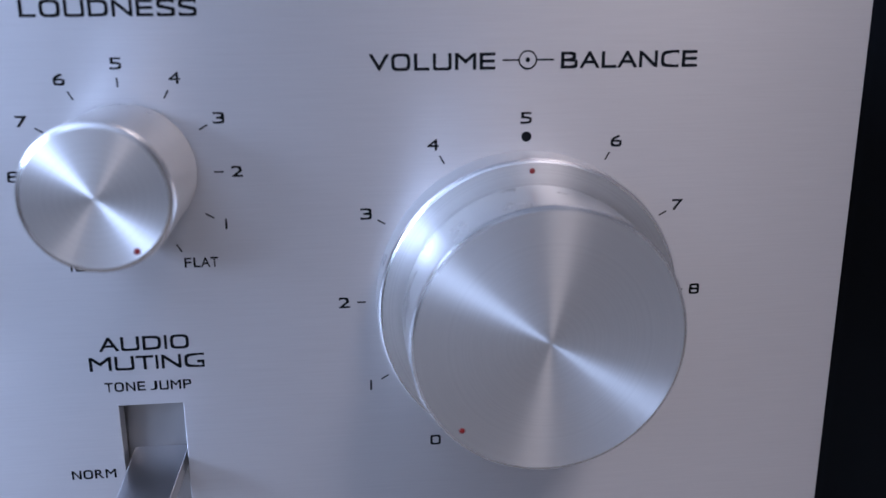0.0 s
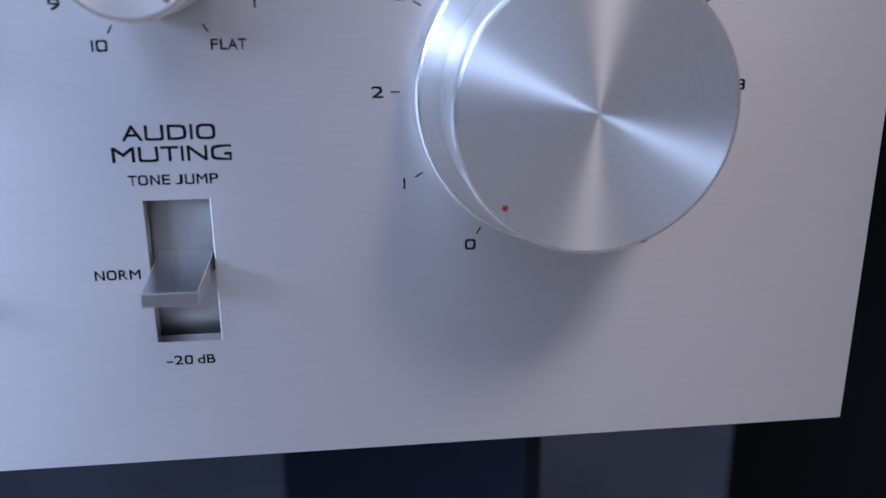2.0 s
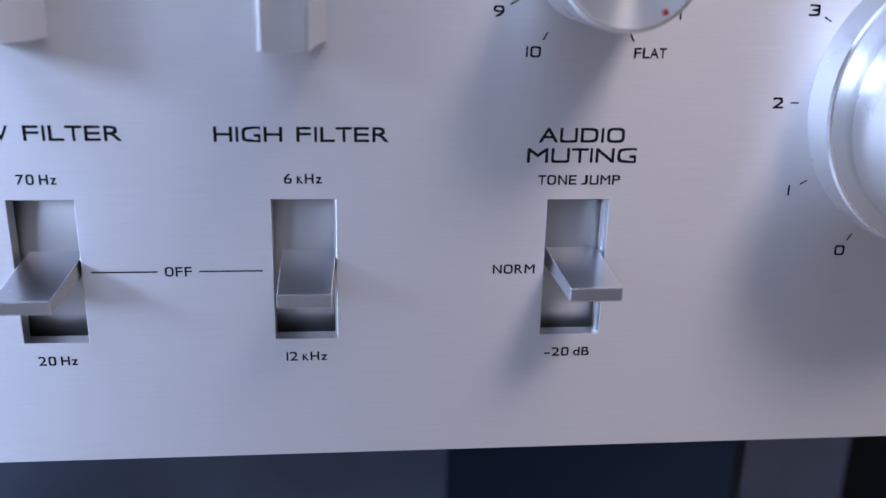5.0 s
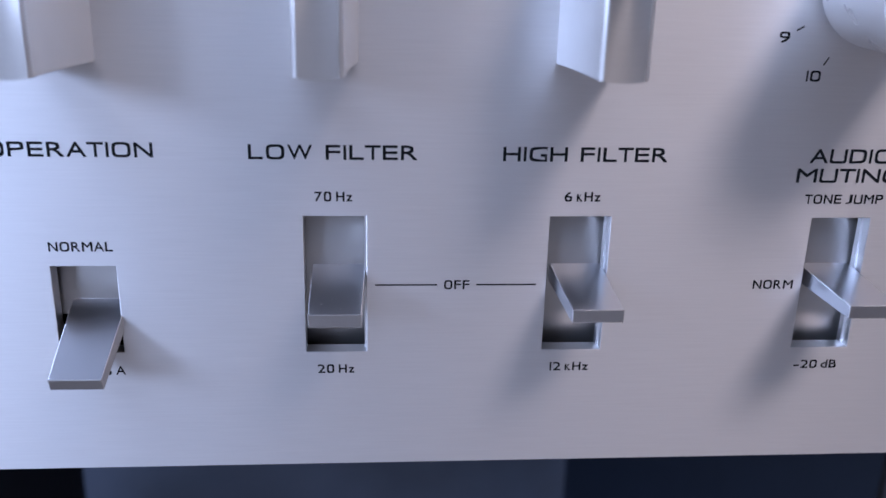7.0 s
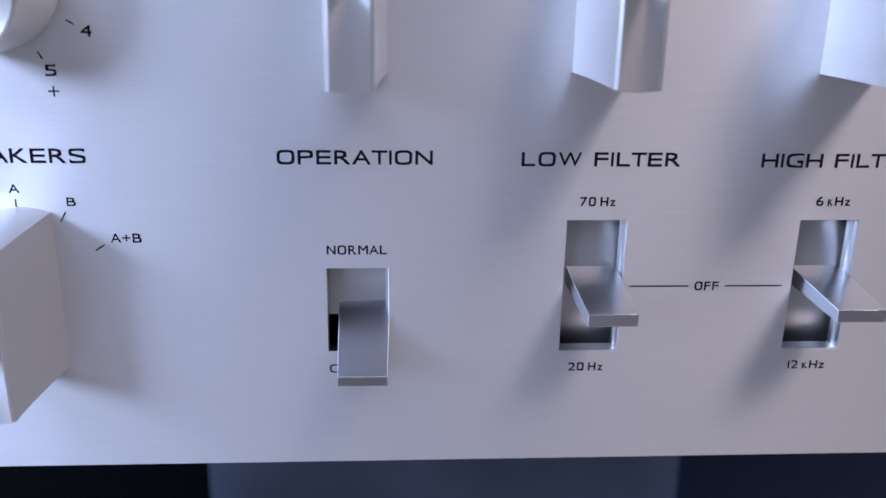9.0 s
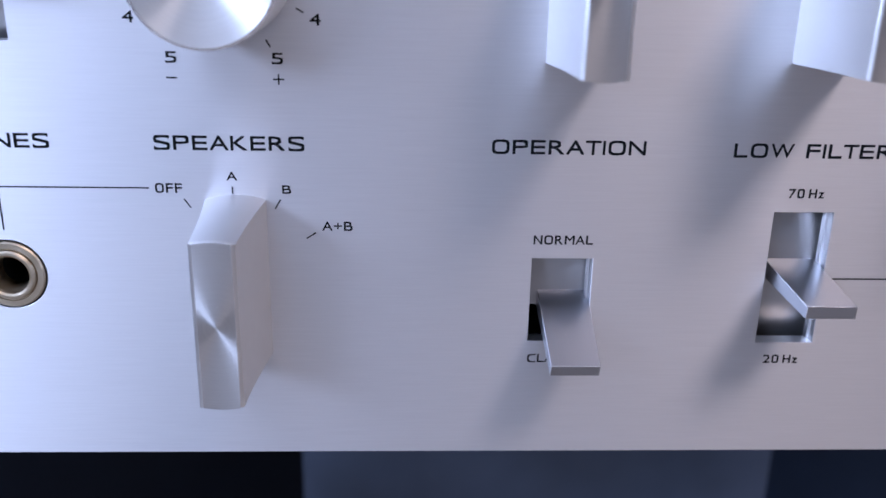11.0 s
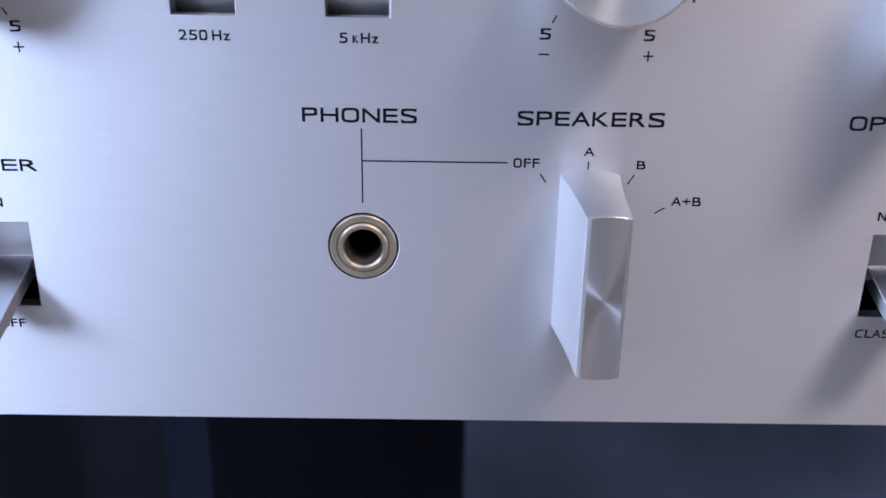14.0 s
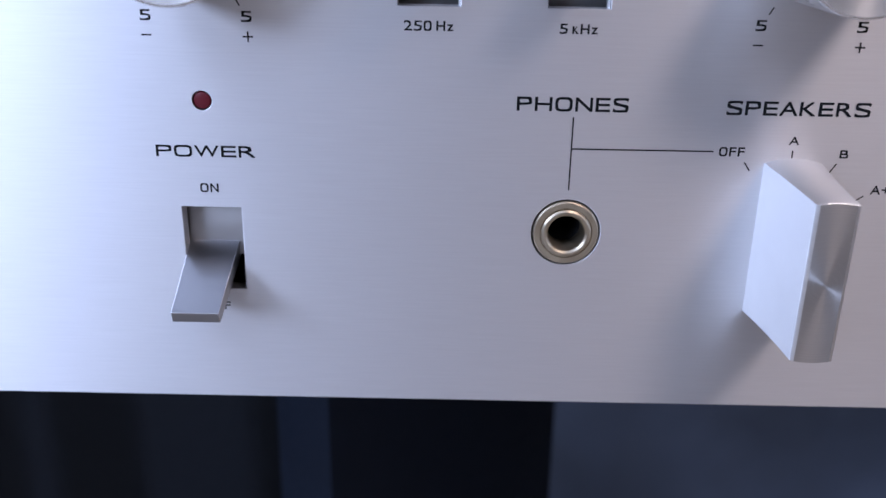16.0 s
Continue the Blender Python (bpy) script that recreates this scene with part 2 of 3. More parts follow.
def lettering(name, text, x0, x1, base, height, parent, label="", d=0.05, weight=0.0, gap=0.22, space=0.95, wide=None, material=None):
    """A printed word from x0 to x1 (or centred on x0 with letters wide cap heights wide), standing on base."""
    units = sum(WIDTHS.get(ch, 1.0) for ch in text if ch != " ")
    def after(n):
        """The room behind a letter; sloping neighbours stand closer."""
        a, b = text[n], text[n + 1:n + 2]
        if a == " ":
            return space
        if b in ("", " "):
            return 0.0
        if a in "AVTL" and b in "AVT":
            return gap * 0.3
        return gap * (0.6 if "A" in (a, b) or "V" in (a, b) or a == "T" or b == "T" else 1.0)

    fixed = sum(glyph("I", weight)[2] / CAP * 1.3 for ch in text if ch in "I1") + sum(after(n) for n in range(len(text)))
    unit = wide if wide else ((x1 - x0) / height - fixed) / units
    total = (unit * units + fixed) * height
    x = x0 - total / 2 if wide else x0
    mid = x + total / 2
    bm = bmesh.new()
    for n, ch in enumerate(text):
        if ch == " ":
            x += space * height
            continue
        w = glyph("I", weight)[2] / CAP * 1.3 if ch in "I1" else WIDTHS.get(ch, 1.0) * unit
        co, faces = widened(ch, weight, w)
        for lift, out in ((-0.028, 0.0), (0.028, -0.008)):
            vs = [bm.verts.new((x - mid + p[0] * height, out, (p[1] + lift) * height)) for p in co]
            for f in faces:
                bm.faces.new([vs[i] for i in f])
        x += (w + after(n)) * height
    bm.normal_update()
    for f in bm.faces:
        if f.normal.y > 0:
            f.normal_flip()
    return part(name, bm, material or INK, parent, label, (mid, -d, base))


# ---- the amplifier: body and faceplate ----
amplifier = tagged(new("amplifier"), "silver hi-fi amplifier with brushed aluminium front, knobs and levers", "amplifier")
amplifier.location = (0, 0.19, -0.014)

LEFT, RIGHT, TOP, THICK = -252.0, 225.4, 152.0, 3.2
LOW, HIGH = 36.1, 89.8   # heights of the two rows of controls
SLOTS = [(12.35, LOW, 10.8, 25.6), (55.2, LOW, 10.8, 25.6), (102.55, LOW - 0.1, 10.8, 25.4),
         (-30.6, 31.7, 11.0, 16.3), (-194.5, 31.8, 11.1, 16.5),
         (-154.5, HIGH, 10.7, 25.6), (-128.85, HIGH, 10.7, 25.6)]
JACK, LAMP = (-128.6, 36.3), (-194.7, 60.0)


def ring_points(x, z, r, n=40):
    return [(x + r * math.cos(2 * math.pi * k / n), z + r * math.sin(2 * math.pi * k / n)) for k in range(n)]


def faceplate_mesh():
    cu = bpy.data.curves.new("outline", "CURVE")
    cu.dimensions, cu.fill_mode = "2D", "BOTH"
    cu.extrude, cu.bevel_depth, cu.bevel_resolution, cu.offset = THICK / 2 - 0.12, 0.12, 1, -0.12
    loops = [[(LEFT, 0), (RIGHT, 0), (RIGHT, TOP), (LEFT, TOP)], ring_points(*JACK, 6.45), ring_points(*LAMP, 1.75, 28)]
    for x, z, w, h in SLOTS:
        loops.append([(x - w / 2, z - h / 2), (x + w / 2, z - h / 2), (x + w / 2, z + h / 2), (x - w / 2, z + h / 2)])
    for loop in loops:
        sp = cu.splines.new("POLY")
        sp.points.add(len(loop) - 1)
        for q, (x, z) in zip(sp.points, loop):
            q.co = (x, z, 0, 1)
        sp.use_cyclic_u = True
    ob = new("outline", cu)
    me = bpy.data.meshes.new_from_object(ob)
    bpy.data.objects.remove(ob)
    bpy.data.curves.remove(cu)
    bm = bmesh.new()
    bm.from_mesh(me)
    bpy.data.meshes.remove(me)
    for v in bm.verts:
        x, z, h = v.co
        v.co = (x, THICK / 2 - h, z)
    bmesh.ops.remove_doubles(bm, verts=bm.verts[:], dist=0.0005)
    bmesh.ops.recalc_face_normals(bm, faces=bm.faces[:])
    for f in bm.faces:
        f.material_index = 0 if f.normal.y < -0.5 else 1
    return bm


# cut back behind the switches, so that their shutters have room
bm = box(LEFT + 12, RIGHT - 12, 34, 380, 3, TOP - 3, 1.0)
box(LEFT + 12, LEFT + 16, THICK + 0.05, 34, 3, TOP - 3, 0, bm)
box(RIGHT - 16, RIGHT - 12, THICK + 0.05, 34, 3, TOP - 3, 0, bm)
box(LEFT + 16, RIGHT - 16, THICK + 0.05, 34, 3, 6, 0, bm)
box(LEFT + 16, RIGHT - 16, THICK + 0.05, 34, TOP - 6, TOP - 3, 0, bm)
case = part("case", bm, CASE, amplifier, "black painted steel case")
faceplate = part("faceplate", faceplate_mesh(), [PANEL, CUT_EDGE], amplifier, "horizontally brushed aluminium faceplate with printed black lettering", sharp=3)
for x, y in ((-142, 130), (142, 130), (-150, 340), (150, 340)):
    part("foot", lathe([(0, 0, 0), (13, 0, 0), (15, -2, 0), (15, -17, 0), (0, -17, 0)], 32), BLACK, amplifier, "black rubber foot", (x, y, 3))
for ob in amplifier.children:
    if ob.name.startswith("foot"):
        ob.rotation_euler = (radians(-90), 0, 0)
        ob.location = ob.location + Vector((0, 0, -0.017))

# ---- lever switches ----
def lever_mesh(length, back, tip, thick_back, thick_tip):
    bm = bmesh.new()
    v = [bm.verts.new(p) for p in (
        (-back / 2, 0, -thick_back / 2), (back / 2, 0, -thick_back / 2), (back / 2, 0, thick_back / 2), (-back / 2, 0, thick_back / 2),
        (-tip / 2, -length, -thick_tip / 2), (tip / 2, -length, -thick_tip / 2), (tip / 2, -length, thick_tip / 2), (-tip / 2, -length, thick_tip / 2))]
    for q in ((0, 1, 2, 3), (7, 6, 5, 4), (0, 4, 5, 1), (1, 5, 6, 2), (2, 6, 7, 3), (3, 7, 4, 0)):
        bm.faces.new([v[i] for i in q])
    bmesh.ops.recalc_face_normals(bm, faces=bm.faces[:])
    for f in bmesh.ops.bevel(bm, geom=bm.edges[:], offset=0.12, segments=2, affect="EDGES", profile=0.6)["faces"]:
        f.material_index = 1
    return bm


def shutter_mesh(width, height, radius, low=None, steps=20):
    """A strip bent about x that closes the slot behind the lever."""
    bm = bmesh.new()
    span = math.asin(min(0.97, (height / 2) / radius))
    start = -span if low is None else math.asin(low / radius)
    rows = []
    for n in range(steps + 1):
        a = start + (span - start) * n / steps
        y, z = radius - radius * math.cos(a), radius * math.sin(a)
        rows.append([bm.verts.new((s * width / 2, y + e, z)) for e in (0, 0.8) for s in (-1, 1)])
    for a, b in zip(rows, rows[1:]):
        bm.faces.new((a[0], a[1], b[1], b[0]))
        bm.faces.new((a[2], b[2], b[3], a[3]))
        bm.faces.new((a[0], b[0], b[2], a[2]))
        bm.faces.new((a[1], a[3], b[3], b[1]))
    for r in (rows[0], rows[-1]):
        bm.faces.new((r[0], r[1], r[3], r[2]))
    bmesh.ops.recalc_face_normals(bm, faces=bm.faces[:])
    return bm


def lever_switch(x, slot_x, z, height, tilt, root, length, label, bend=42.0, low=None):
    """tilt: degrees by which the lever hangs; root: height of the lever where it leaves the shutter."""
    s = part("lever_switch", shutter_mesh(14.8, height + 7, bend, low), SHUTTER, amplifier, label, (x, 4.0, z))
    lever = part("lever", lever_mesh(length, 9.5, 8.6, 3.4, 2.3), [LEVER, LEVER_GLINT], s, "satin chrome lever", (x, 4.6, root), sharp=3)
    lever.rotation_euler = (radians(tilt), 0, 0)
    bm = bmesh.new()
    w, h, e = 5.42, height / 2, 0.4
    box(w - e, w, 1.9, 3.3, -h, h, 0, bm)
    part("slot_liner", bm, CUT_EDGE, s, "", (slot_x, 0, z))
    part("well", box(-7.6, 7.6, 0, 0.8, -height / 2 - 4, height / 2 + 4), BLACK, s, "black switch well", (x, 20, z))
    return s


MIDDLE = "lever switch set to its middle position"
for x, sx, hang in ((12.8, 12.35, 3.4), (55.8, 55.2, 1.8), (102.8, 102.55, 0.6)):
    lever_switch(x, sx, LOW, 25.5, hang, 37.0, 19.6, MIDDLE, 64.0 if x > 100 else 42.0)
for x in (-154.5, -128.85):
    lever_switch(x, x, HIGH, 25.6, 2.0, HIGH + 0.9, 19.6, MIDDLE)
lever_switch(-29.5, -30.6, 31.7, 16.3, 20.5, 30.7, 19.0, "lever switch pushed down to class A", low=-2.4)
lever_switch(-195.4, -194.5, 31.8, 16.5, 21.5, 30.5, 19.0, "power lever switch pushed down", low=-2.6)

# ---- round knobs ----
def knob_profile(r, d, chamfer):
    return [(0, d, 0), (r - chamfer, d, 0), (r - chamfer * 0.3, d - chamfer * 0.3, 1), (r, d - chamfer, 1), (r + 0.05, 0.9, 2), (r - 0.6, 0.5, 2), (r - 0.6, 0, 3)]


def red_dot(x, d, z, r, parent):
    part("pointer_dot", lathe([(0, 0.12, 0), (r * 0.7, 0.09, 0), (r, 0.0, 0)], 20), RED, parent, "small red pointer dot", (x, -d, z))


METALS = [SPUN, POLISHED, KNOB_SIDE, BLACK]
VOL = (167.1, 65.7)
ring = part("balance_ring", lathe([(0, 7.2, 2), (20.4, 7.2, 2), (24.7, 7.2, 0), (25.0, 7.05, 1), (25.3, 6.5, 1), (25.45, 0.05, 2), (25.0, 0.0, 2)], 128),
            METALS, amplifier, "wide satin balance ring behind the volume knob", (VOL[0], 0, VOL[1]))
red_dot(VOL[0] - 0.3, 7.3, VOL[1] + 23.4, 0.45, ring)
volume = part("volume_knob", lathe([(0, 21.2, 0), (20.95, 21.2, 0), (21.35, 21.05, 1), (21.6, 20.65, 1), (21.8, 7.9, 2), (20.7, 7.5, 2), (20.7, 7.2, 3)], 128),
              METALS, amplifier, "large spun aluminium volume knob turned to zero", (VOL[0] + 0.25, 0, VOL[1] - 0.65))
red_dot(VOL[0] - 13.4, 21.2, VOL[1] - 14.4, 0.48, volume)
LOUD, TREBLE, BASS = (102.7, 89.4), (-88.9, 89.8), (-194.6, 89.8)
for (x, z), what in ((LOUD, "loudness"), (TREBLE, "treble"), (BASS, "bass")):
    if what != "loudness":
        x, z = x + 0.7, z - 0.5
    size = (10.8, 21.0, 0.85) if what == "loudness" else (11.25, 18.5, 0.5)
    k = part(what + "_knob", lathe(knob_profile(*size), 112), METALS, amplifier, "round spun aluminium %s knob" % what, (x, 0, z))
    if what == "loudness":
        red_dot(x + 5.0, 21.0, z - 7.6, 0.5, k)
    else:
        red_dot(x, 18.5, z + 9.0, 0.5, k)

# ---- bar knobs ----
def bar_mesh(depth):
    """A round knob cut to a tapered bar: wide at the panel, narrow in front, with arced ends."""
    bm = bmesh.new()
    n = 10
    def outline(half, r, d):
        a = math.asin(half / r)
        top = [(r * math.sin(-a + 2 * a * k / n), r * math.cos(-a + 2 * a * k / n)) for k in range(n + 1)]
        pts = top + [(-x, -z) for x, z in top]
        return [bm.verts.new((x, -d, z)) for x, z in pts]
    loops = [outline(5.25, 15.6, 0), outline(5.2, 15.58, 0.6)]
    for f in (0.25, 0.5, 0.75):
        loops.append(outline(5.2 - 1.6 * f - 0.95 * f * (1 - f), 15.58 - 1.18 * f - 0.5 * f * (1 - f), 0.6 + (depth - 1.2) * f))
    loops += [outline(3.6, 14.4, depth - 0.48), outline(3.54, 14.39, depth - 0.28), outline(3.34, 14.37, depth - 0.14), outline(3.12, 14.34, depth - 0.03), outline(2.98, 14.3, depth)]
    for m, (a, b) in enumerate(zip(loops, loops[1:])):
        for k in range(len(a)):
            f = bm.faces.new((a[k], a[(k + 1) % len(a)], b[(k + 1) % len(a)], b[k]))
            f.material_index = 1 if m >= 5 else 2
    mid = bm.verts.new((0, -depth, 0))
    last = loops[-1]
    for k in range(len(last)):
        bm.faces.new((last[k], last[(k + 1) % len(last)], mid)).material_index = 0
    bm.faces.new(loops[0])
    bmesh.ops.recalc_face_normals(bm, faces=bm.faces[:])
    return bm


part("speaker_selector", bar_mesh(21.7), [SPUN_SOFT, BAR_EDGE, SATIN], amplifier, "tapered aluminium bar knob pointing straight up to A", (-88.35, 0, 35.75))
bar = part("selector_knob", bar_mesh(23.0), [SPUN_SOFT, BAR_EDGE, SATIN], amplifier, "tapered aluminium bar knob pointing straight up", (-30.4, 0, 89.4))
for x, z in ((11.4, 89.9), (54.4, 90.0)):
    again(bar, (x, 0, z))

# ---- headphone socket and pilot lamp ----
socket = part("headphone_socket", lathe([(3.35, 0.1, 0), (3.5, 0.62, 0), (3.85, 0.92, 0), (4.25, 0.9, 0), (4.6, 0.6, 0), (4.72, 0.12, 0), (4.86, 0.12, 0), (4.92, 0.42, 0), (5.85, 0.40, 0), (6.1, 0.15, 0), (6.15, -1.5, 0)], 72),
              NICKEL, amplifier, "aged nickel headphone socket", (JACK[0], 0, JACK[1]))
part("socket_bore", lathe([(3.35, 0.1, 0), (3.3, -1.5, 0), (3.2, -4.5, 0), (3.2, -12, 1), (0, -26, 1)], 48), [NICKEL, BLACK], socket, "dark socket bore", (JACK[0], 0, JACK[1]))
# added black ring that stands in for the shade in the gap round the socket
part("socket_gap_shade", lathe([(6.15, -0.6, 0), (6.9, -0.6, 0), (6.9, -4, 0)], 48), BLACK, socket, "", (JACK[0], 0, JACK[1]))
part("pilot_lamp", lathe([(0, 0.05, 0), (0.9, 0.02, 0), (1.4, -0.08, 0), (1.6, -0.4, 0), (1.6, -4, 0), (0, -4, 0)], 32), LENS, amplifier, "unlit dark red pilot lamp", (LAMP[0], 0, LAMP[1]))

# ---- printing on the faceplate ----
BIG, SMALL = 2.4, 1.62
for text, x0, x1, base, h in (
        ("LOUDNESS", 89.0, 115.3, 113.4, BIG), ("VOLUME", 141.5, 161.9, 104.6, BIG + 0.15), ("BALANCE", 172.7, 195.7, 104.6, BIG + 0.15),
        ("AUDIO", 95.0, 109.8, 58.8, BIG), ("MUTING", 93.1, 112.1, 55.3, BIG), ("HIGH FILTER", 41.0, 69.6, 58.8, BIG),
        ("LOW FILTER", -1.8, 26.4, 58.9, BIG), ("OPERATION", -44.1, -17.3, 59.1, BIG), ("SPEAKERS", -101.6, -76.2, 59.2, BIG),
        ("PHONES", -138.8, -119.0, 59.3, BIG), ("POWER", -203.8, -185.8, 49.7, 2.05)):
    lettering("lettering", text, x0, x1, base, h, faceplate, "black printed word " + text)
for text, x0, x1, base in (
        ("TONE JUMP", 95.2, 109.6, 51.4), ("NORM", 88.0, 95.5, 35.2), ("-20 dB", 98.2, 106.5, 19.0), ("6 kHz", 52.1, 58.4, 51.7),
        ("12 kHz", 51.5, 58.7, 19.1), ("70 Hz", 9.0, 15.4, 51.6), ("20 Hz", 8.9, 15.5, 19.1), ("OFF", 31.5, 36.0, 35.4),
        ("NORMAL", -36.0, -25.3, 42.6), ("CLASS A", -36.0, -25.2, 19.2), ("OFF", -102.0, -97.4, 51.6), ("A+B", -73.5, -68.2, 44.9),
        ("5 kHz", -132.0, -125.5, 72.8), ("250 Hz", -158.8, -150.3, 72.9), ("ON", -196.3, -192.9, 43.0), ("OFF", -196.9, -192.3, 19.2),
        ("FLAT", 110.2, 115.7, 73.0)):
    lettering("lettering", text, x0, x1, base, SMALL, faceplate, "small black printed " + text, weight=0.0, gap=0.2, space=0.5)
for text, x, base in (("A", -88.8, 53.9), ("B", -79.5, 51.6)):
    lettering("lettering", text, x, None, base, 1.45, faceplate, "small black printed " + text, weight=0.0, wide=1.05)


def rule(name, x0, z0, x1, z1, width=0.26, label=""):
    mx, mz = (x0 + x1) / 2, (z0 + z1) / 2
    return part(name, flat(stroke(x0 - mx, z0 - mz, x1 - mx, z1 - mz, width), 0), INK, faceplate, label, (mx, -0.05, mz))


for x0, z0, x1, z1 in ((19.3, 36.2, 30.3, 36.2), (37.2, 36.2, 48.0, 36.2), (-128.6, 58.2, -128.6, 44.6), (-128.45, 52.4, -103.0, 52.4),
                       (163.1, 106.0, 165.7, 106.0), (168.8, 106.0, 171.5, 106.0)):
    rule("printed_line", x0, z0, x1, z1)
for x0, z0, x1, z1 in ((-97.2, 50.5, -96.1, 48.9), (-88.8, 52.8, -88.8, 51.4), (-80.6, 50.5, -81.6, 48.8), (-74.6, 44.5, -76.3, 43.4)):
    rule("tick_mark", x0, z0, x1, z1, 0.24)

bm = bmesh.new()
for k in range(32):
    a, b = 2 * math.pi * k / 32, 2 * math.pi * (k + 1) / 32
    bm.faces.new([bm.verts.new((r * math.cos(c), 0, r * math.sin(c))) for r, c in ((1.3, a), (1.3, b), (1.55, b), (1.55, a))])
part("printed_circle", bm, INK, faceplate, "", (167.2, -0.05, 106.0))
dot = part("printed_dot", flat(ring_points(0, 0, 0.38, 20), 0), INK, faceplate, "", (167.2, -0.05, 106.0))
part("printed_dot", flat(ring_points(0, 0, 0.85, 28), 0), INK, faceplate, "black printed centre dot", (167.2, -0.05, 93.5))


def dial(x, z, r_tick, long, r_num, height, names, skip=()):
    """names: (degrees clockwise from the top, text)."""
    for deg, text in names:
        a = radians(deg)
        s, c = math.sin(a), math.cos(a)
        if deg not in skip:
            rule("tick_mark", x + s * (r_tick - long / 2), z + c * (r_tick - long / 2), x + s * (r_tick + long / 2), z + c * (r_tick + long / 2), 0.25)
        if text:
            lettering("numeral", text, x + s * r_num - (0.4 if text == "10" else 0), None, z + c * r_num - height / 2, height, faceplate, "printed numeral " + text, weight=0.0, wide=1.05)


dial(*VOL, 28.0, 1.5, 30.9, 1.8, [(30 * (n - 5), str(n)) for n in range(11)], skip=(0,))
dial(102.35, 88.9, 14.5, 1.5, 17.4, 1.7, [(30 * (5 - n), str(n)) for n in range(1, 11)] + [(150, "")])
for x, z in (TREBLE, BASS):
    dial(x, z, 14.6, 1.4, 17.4, 1.75, [(30 * n, str(abs(n))) for n in range(-5, 6)])
    rule("printed_sign", x - 9.7, 71.35, x - 7.9, 71.35)
    rule("printed_sign", x + 7.9, 71.3, x + 9.7, 71.3)
    rule("printed_sign", x + 8.8, 70.4, x + 8.8, 72.2)

# ---- what the amplifier stands on, and what is dimly seen behind ----
stand = tagged(new("equipment_stand"), "black lacquered equipment stand with slanted legs under the amplifier", "stand")
stand.location = (0, 0.2, -0.75)


def slab(x0, y0, x1, y1, thick, z0, z1, edge=1.5):
    """An upright board from (x0, y0) to (x1, y1)."""
    bm = box(-math.hypot(x1 - x0, y1 - y0) / 2, math.hypot(x1 - x0, y1 - y0) / 2, 0, thick, z0, z1, edge)
    bmesh.ops.rotate(bm, verts=bm.verts[:], cent=(0, 0, 0), matrix=Matrix.Rotation(math.atan2(y1 - y0, x1 - x0), 3, "Z"))
    bmesh.ops.translate(bm, verts=bm.verts[:], vec=((x0 + x1) / 2, (y0 + y1) / 2, 0))
    return bm


part("leg", slab(-188.4, 97, -101.5, 187, 30, -750, -14), STAND, stand, "slanted black lacquered leg")
part("leg", slab(101, 185, 183, 93, 9, -750, -14), STAND, stand, "slanted black lacquered leg")

part("back_panel", box(-160, 345, 285, 288, -735, -22, 0.8), CLOTH, stand, "dull blue-grey back panel")
part("rear_rail", box(-330, 330, 325, 352, -34, -14, 1.5), STAND, stand, "black rear rail")
part("base", box(-330, 330, 90, 400, -750, -735, 2), STAND, stand, "black base board")

def curtain_mesh(x0, x1, z0, z1, step=22):
    """A heavy cloth in soft uneven folds."""
    bm = bmesh.new()
    cols = []
    for n in range(int((x1 - x0) / step) + 1):
        x = x0 + n * step
        y = -3 * math.sin((x + 75) / 95) + 4 * math.sin(x / 163 + 2.0)
        cols.append([bm.verts.new((x, y, z)) for z in (z0, z1)])
    front = [bm.faces.new((a[0], b[0], b[1], a[1])) for a, b in zip(cols, cols[1:])]
    bmesh.ops.solidify(bm, geom=front, thickness=2.0)
    return bm


curtain = part("curtain", curtain_mesh(-1100, 1100, -735, 1500), DARKCLOTH, None, "heavy dark curtain hanging in soft folds", (0, 440, 0), sharp=60)
tagged(curtain, category="curtain")
pole = part("support_pole", lathe([(0, 0, 0), (14, 0, 0), (14, -1600, 0), (0, -1600, 0)], 32), POST, None, "grey-green painted upright pole on the floor", (398, 325, -750))
pole.rotation_euler = (radians(-90), 0, 0)
tagged(pole, category="pole")

# ---- the room, closed all round ----
def room_part(name, boxes, material):
    bm = bmesh.new()
    for b in boxes:
        box(*b, 0, bm)
    return tagged(part(name, bm, material, None), kind="structure")


X0, X1, Y0, Y1, Z0, Z1 = -1800, 2000, -3700, 1200, -750, 1720
WY0, WY1 = -2960, -880     # the side window along y
room_part("floor", [(X0 - 120, X1 + 120, Y0 - 120, Y1 + 120, Z0 - 100, Z0)], FLOOR)
room_part("wall_north", [(X0, X1, Y1, Y1 + 120, Z0, Z1)], WALL)
room_part("wall_south", [(X0, X1, Y0 - 120, Y0, Z0, Z1)], WALL)
room_part("wall_east", [(X1, X1 + 120, Y0, Y1, Z0, Z1)], WALL)
room_part("wall_west", [(X0 - 120, X0, Y0, WY0, Z0, Z1), (X0 - 120, X0, WY1, Y1, Z0, Z1), (X0 - 120, X0, WY0, WY1, Z0, 520), (X0 - 120, X0, WY0, WY1, 1200, Z1)], WALL)
RX, RY = ROOF[0] * 1000, ROOF[1] * 1000
room_part("ceiling", [(X0, RX - 290, Y0, Y1, Z1, Z1 + 120), (RX + 290, X1, Y0, Y1, Z1, Z1 + 120), (RX - 290, RX + 290, Y0, RY - 290, Z1, Z1 + 120), (RX - 290, RX + 290, RY + 290, Y1, Z1, Z1 + 120)], WHITE)
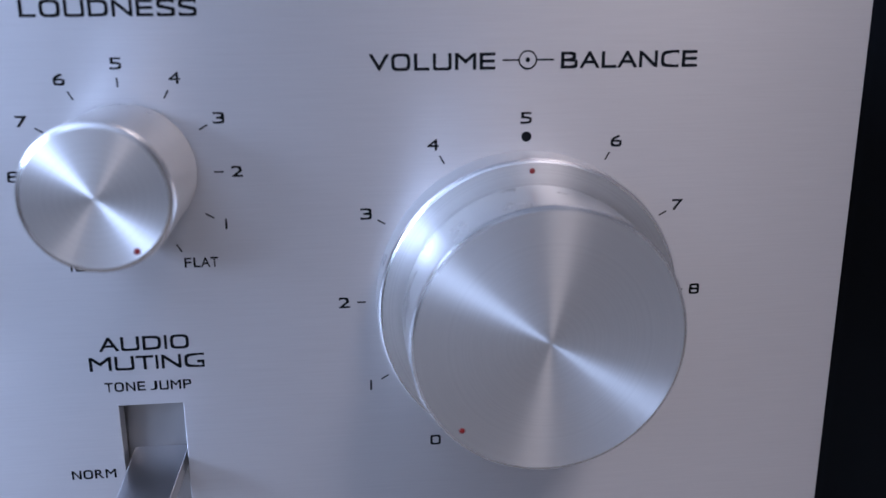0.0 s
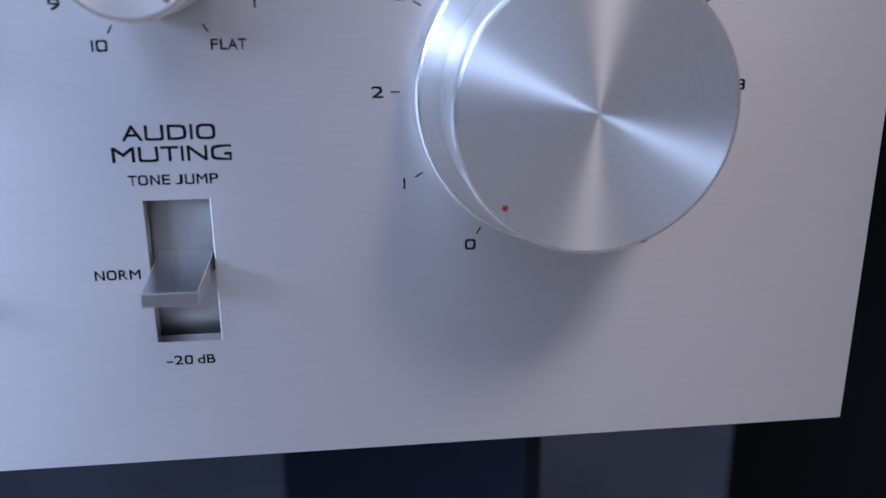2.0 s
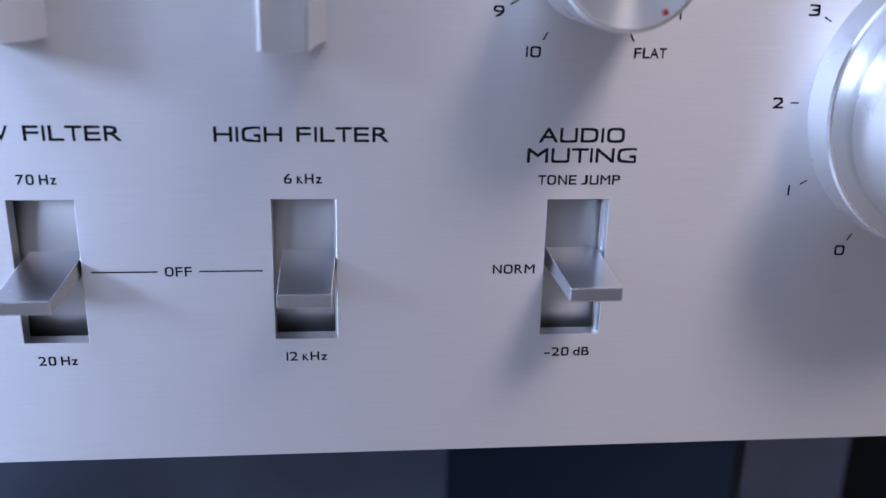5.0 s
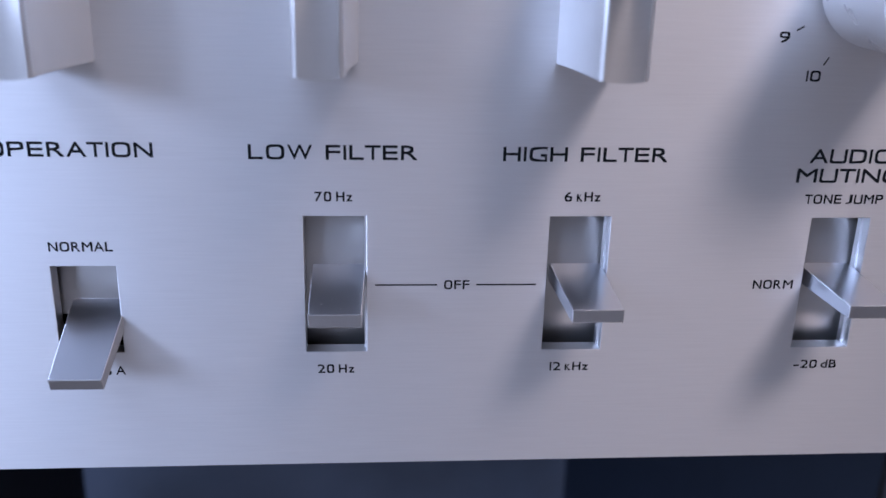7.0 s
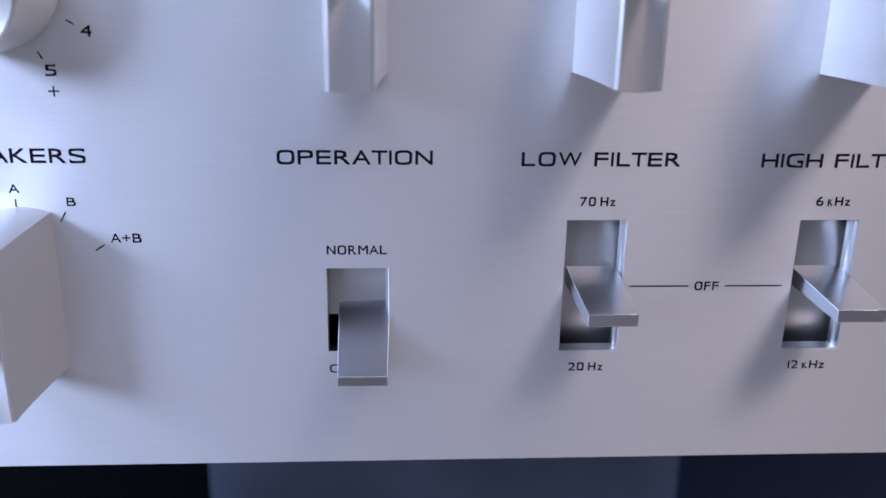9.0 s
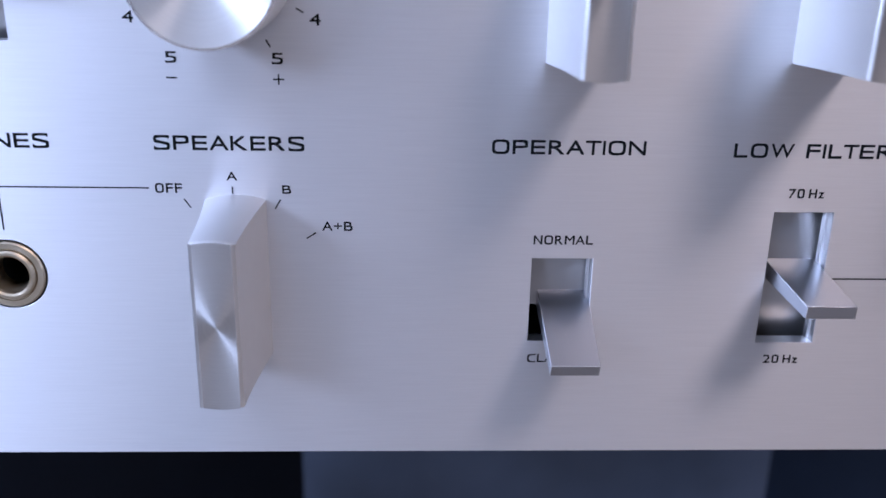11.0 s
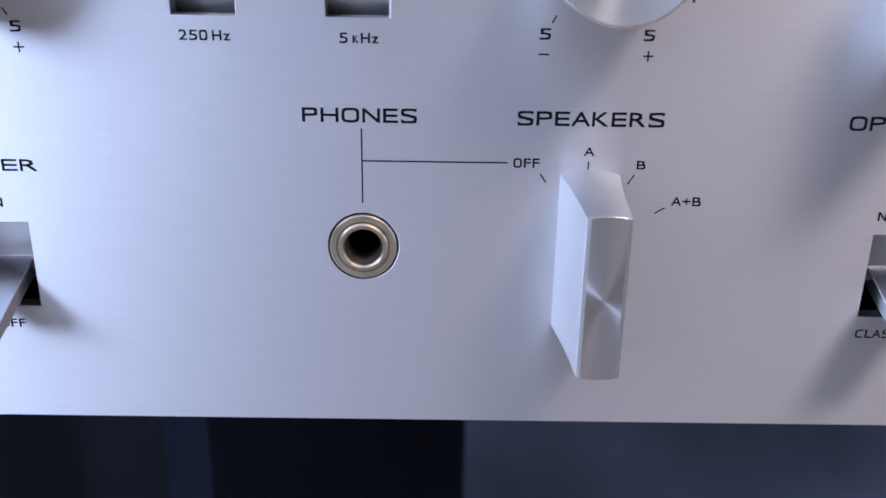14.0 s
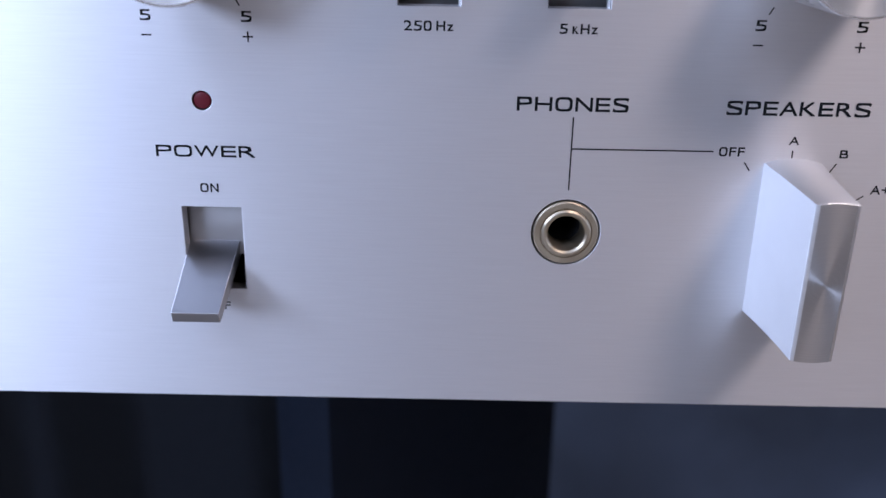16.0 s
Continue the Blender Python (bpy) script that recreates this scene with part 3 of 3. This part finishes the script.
room_part("window_1", [(X0 - 90, X0 - 40, WY0, WY0 + 60, 520, 1200), (X0 - 90, X0 - 40, WY1 - 60, WY1, 520, 1200), (X0 - 90, X0 - 40, WY0 + 60, WY1 - 60, 520, 580),
                       (X0 - 90, X0 - 40, WY0 + 60, WY1 - 60, 1140, 1200), (X0 - 90, X0 - 40, (WY0 + WY1) / 2 - 30, (WY0 + WY1) / 2 + 30, 580, 1140)], WHITE)

# ---- specks of dust on the panel ----
rng = random.Random(7)
bm = bmesh.new()
for _ in range(34):
    x, z, r = rng.uniform(-238, 215), rng.uniform(4, 110), rng.uniform(0.05, 0.13)
    if any(abs(x - sx) < sw and abs(z - sz) < sh / 2 + 3 for sx, sz, sw, sh in SLOTS) or math.hypot(x - VOL[0], z - VOL[1]) < 27 or math.hypot(x - JACK[0], z - JACK[1]) < 8:
        continue
    a = rng.uniform(0, 6.3)
    ring_v = [bm.verts.new((x + r * (1 + 0.5 * math.cos(k + a)) * math.cos(k * 1.0472), 0, z + r * math.sin(k * 1.0472))) for k in range(6)]
    top = bm.verts.new((x, -0.05, z))
    for k in range(6):
        bm.faces.new((ring_v[k], ring_v[(k + 1) % 6], top))
# a few more on the lever tops and the front of a bar knob
for x, d, z in ((12.2, 11.0, 38.0), (13.6, 14.5, 37.8), (10.6, 12.6, 37.9), (55.0, 13.0, 38.1), (-30.8, 9.0, 29.0), (-87.2, 21.72, 28.2), (-88.0, 21.72, 39.5)):
    r = rng.uniform(0.07, 0.15)
    ring_v = [bm.verts.new((x + r * (1 + 0.4 * math.cos(k + x)) * math.cos(k * 1.0472), -d + 0.4 * r * math.sin(k * 1.0472), z + 0.35 * r * math.sin(k * 1.0472))) for k in range(6)]
    top = bm.verts.new((x, -d - 0.05, z + 0.06))
    for k in range(6):
        bm.faces.new((ring_v[k], ring_v[(k + 1) % 6], top))
bmesh.ops.recalc_face_normals(bm, faces=bm.faces[:])
tagged(part("dust", bm, DUST, None, "tiny pale dust specks on the faceplate", (0, -0.01, 0)), category="dust", kind="stuff")
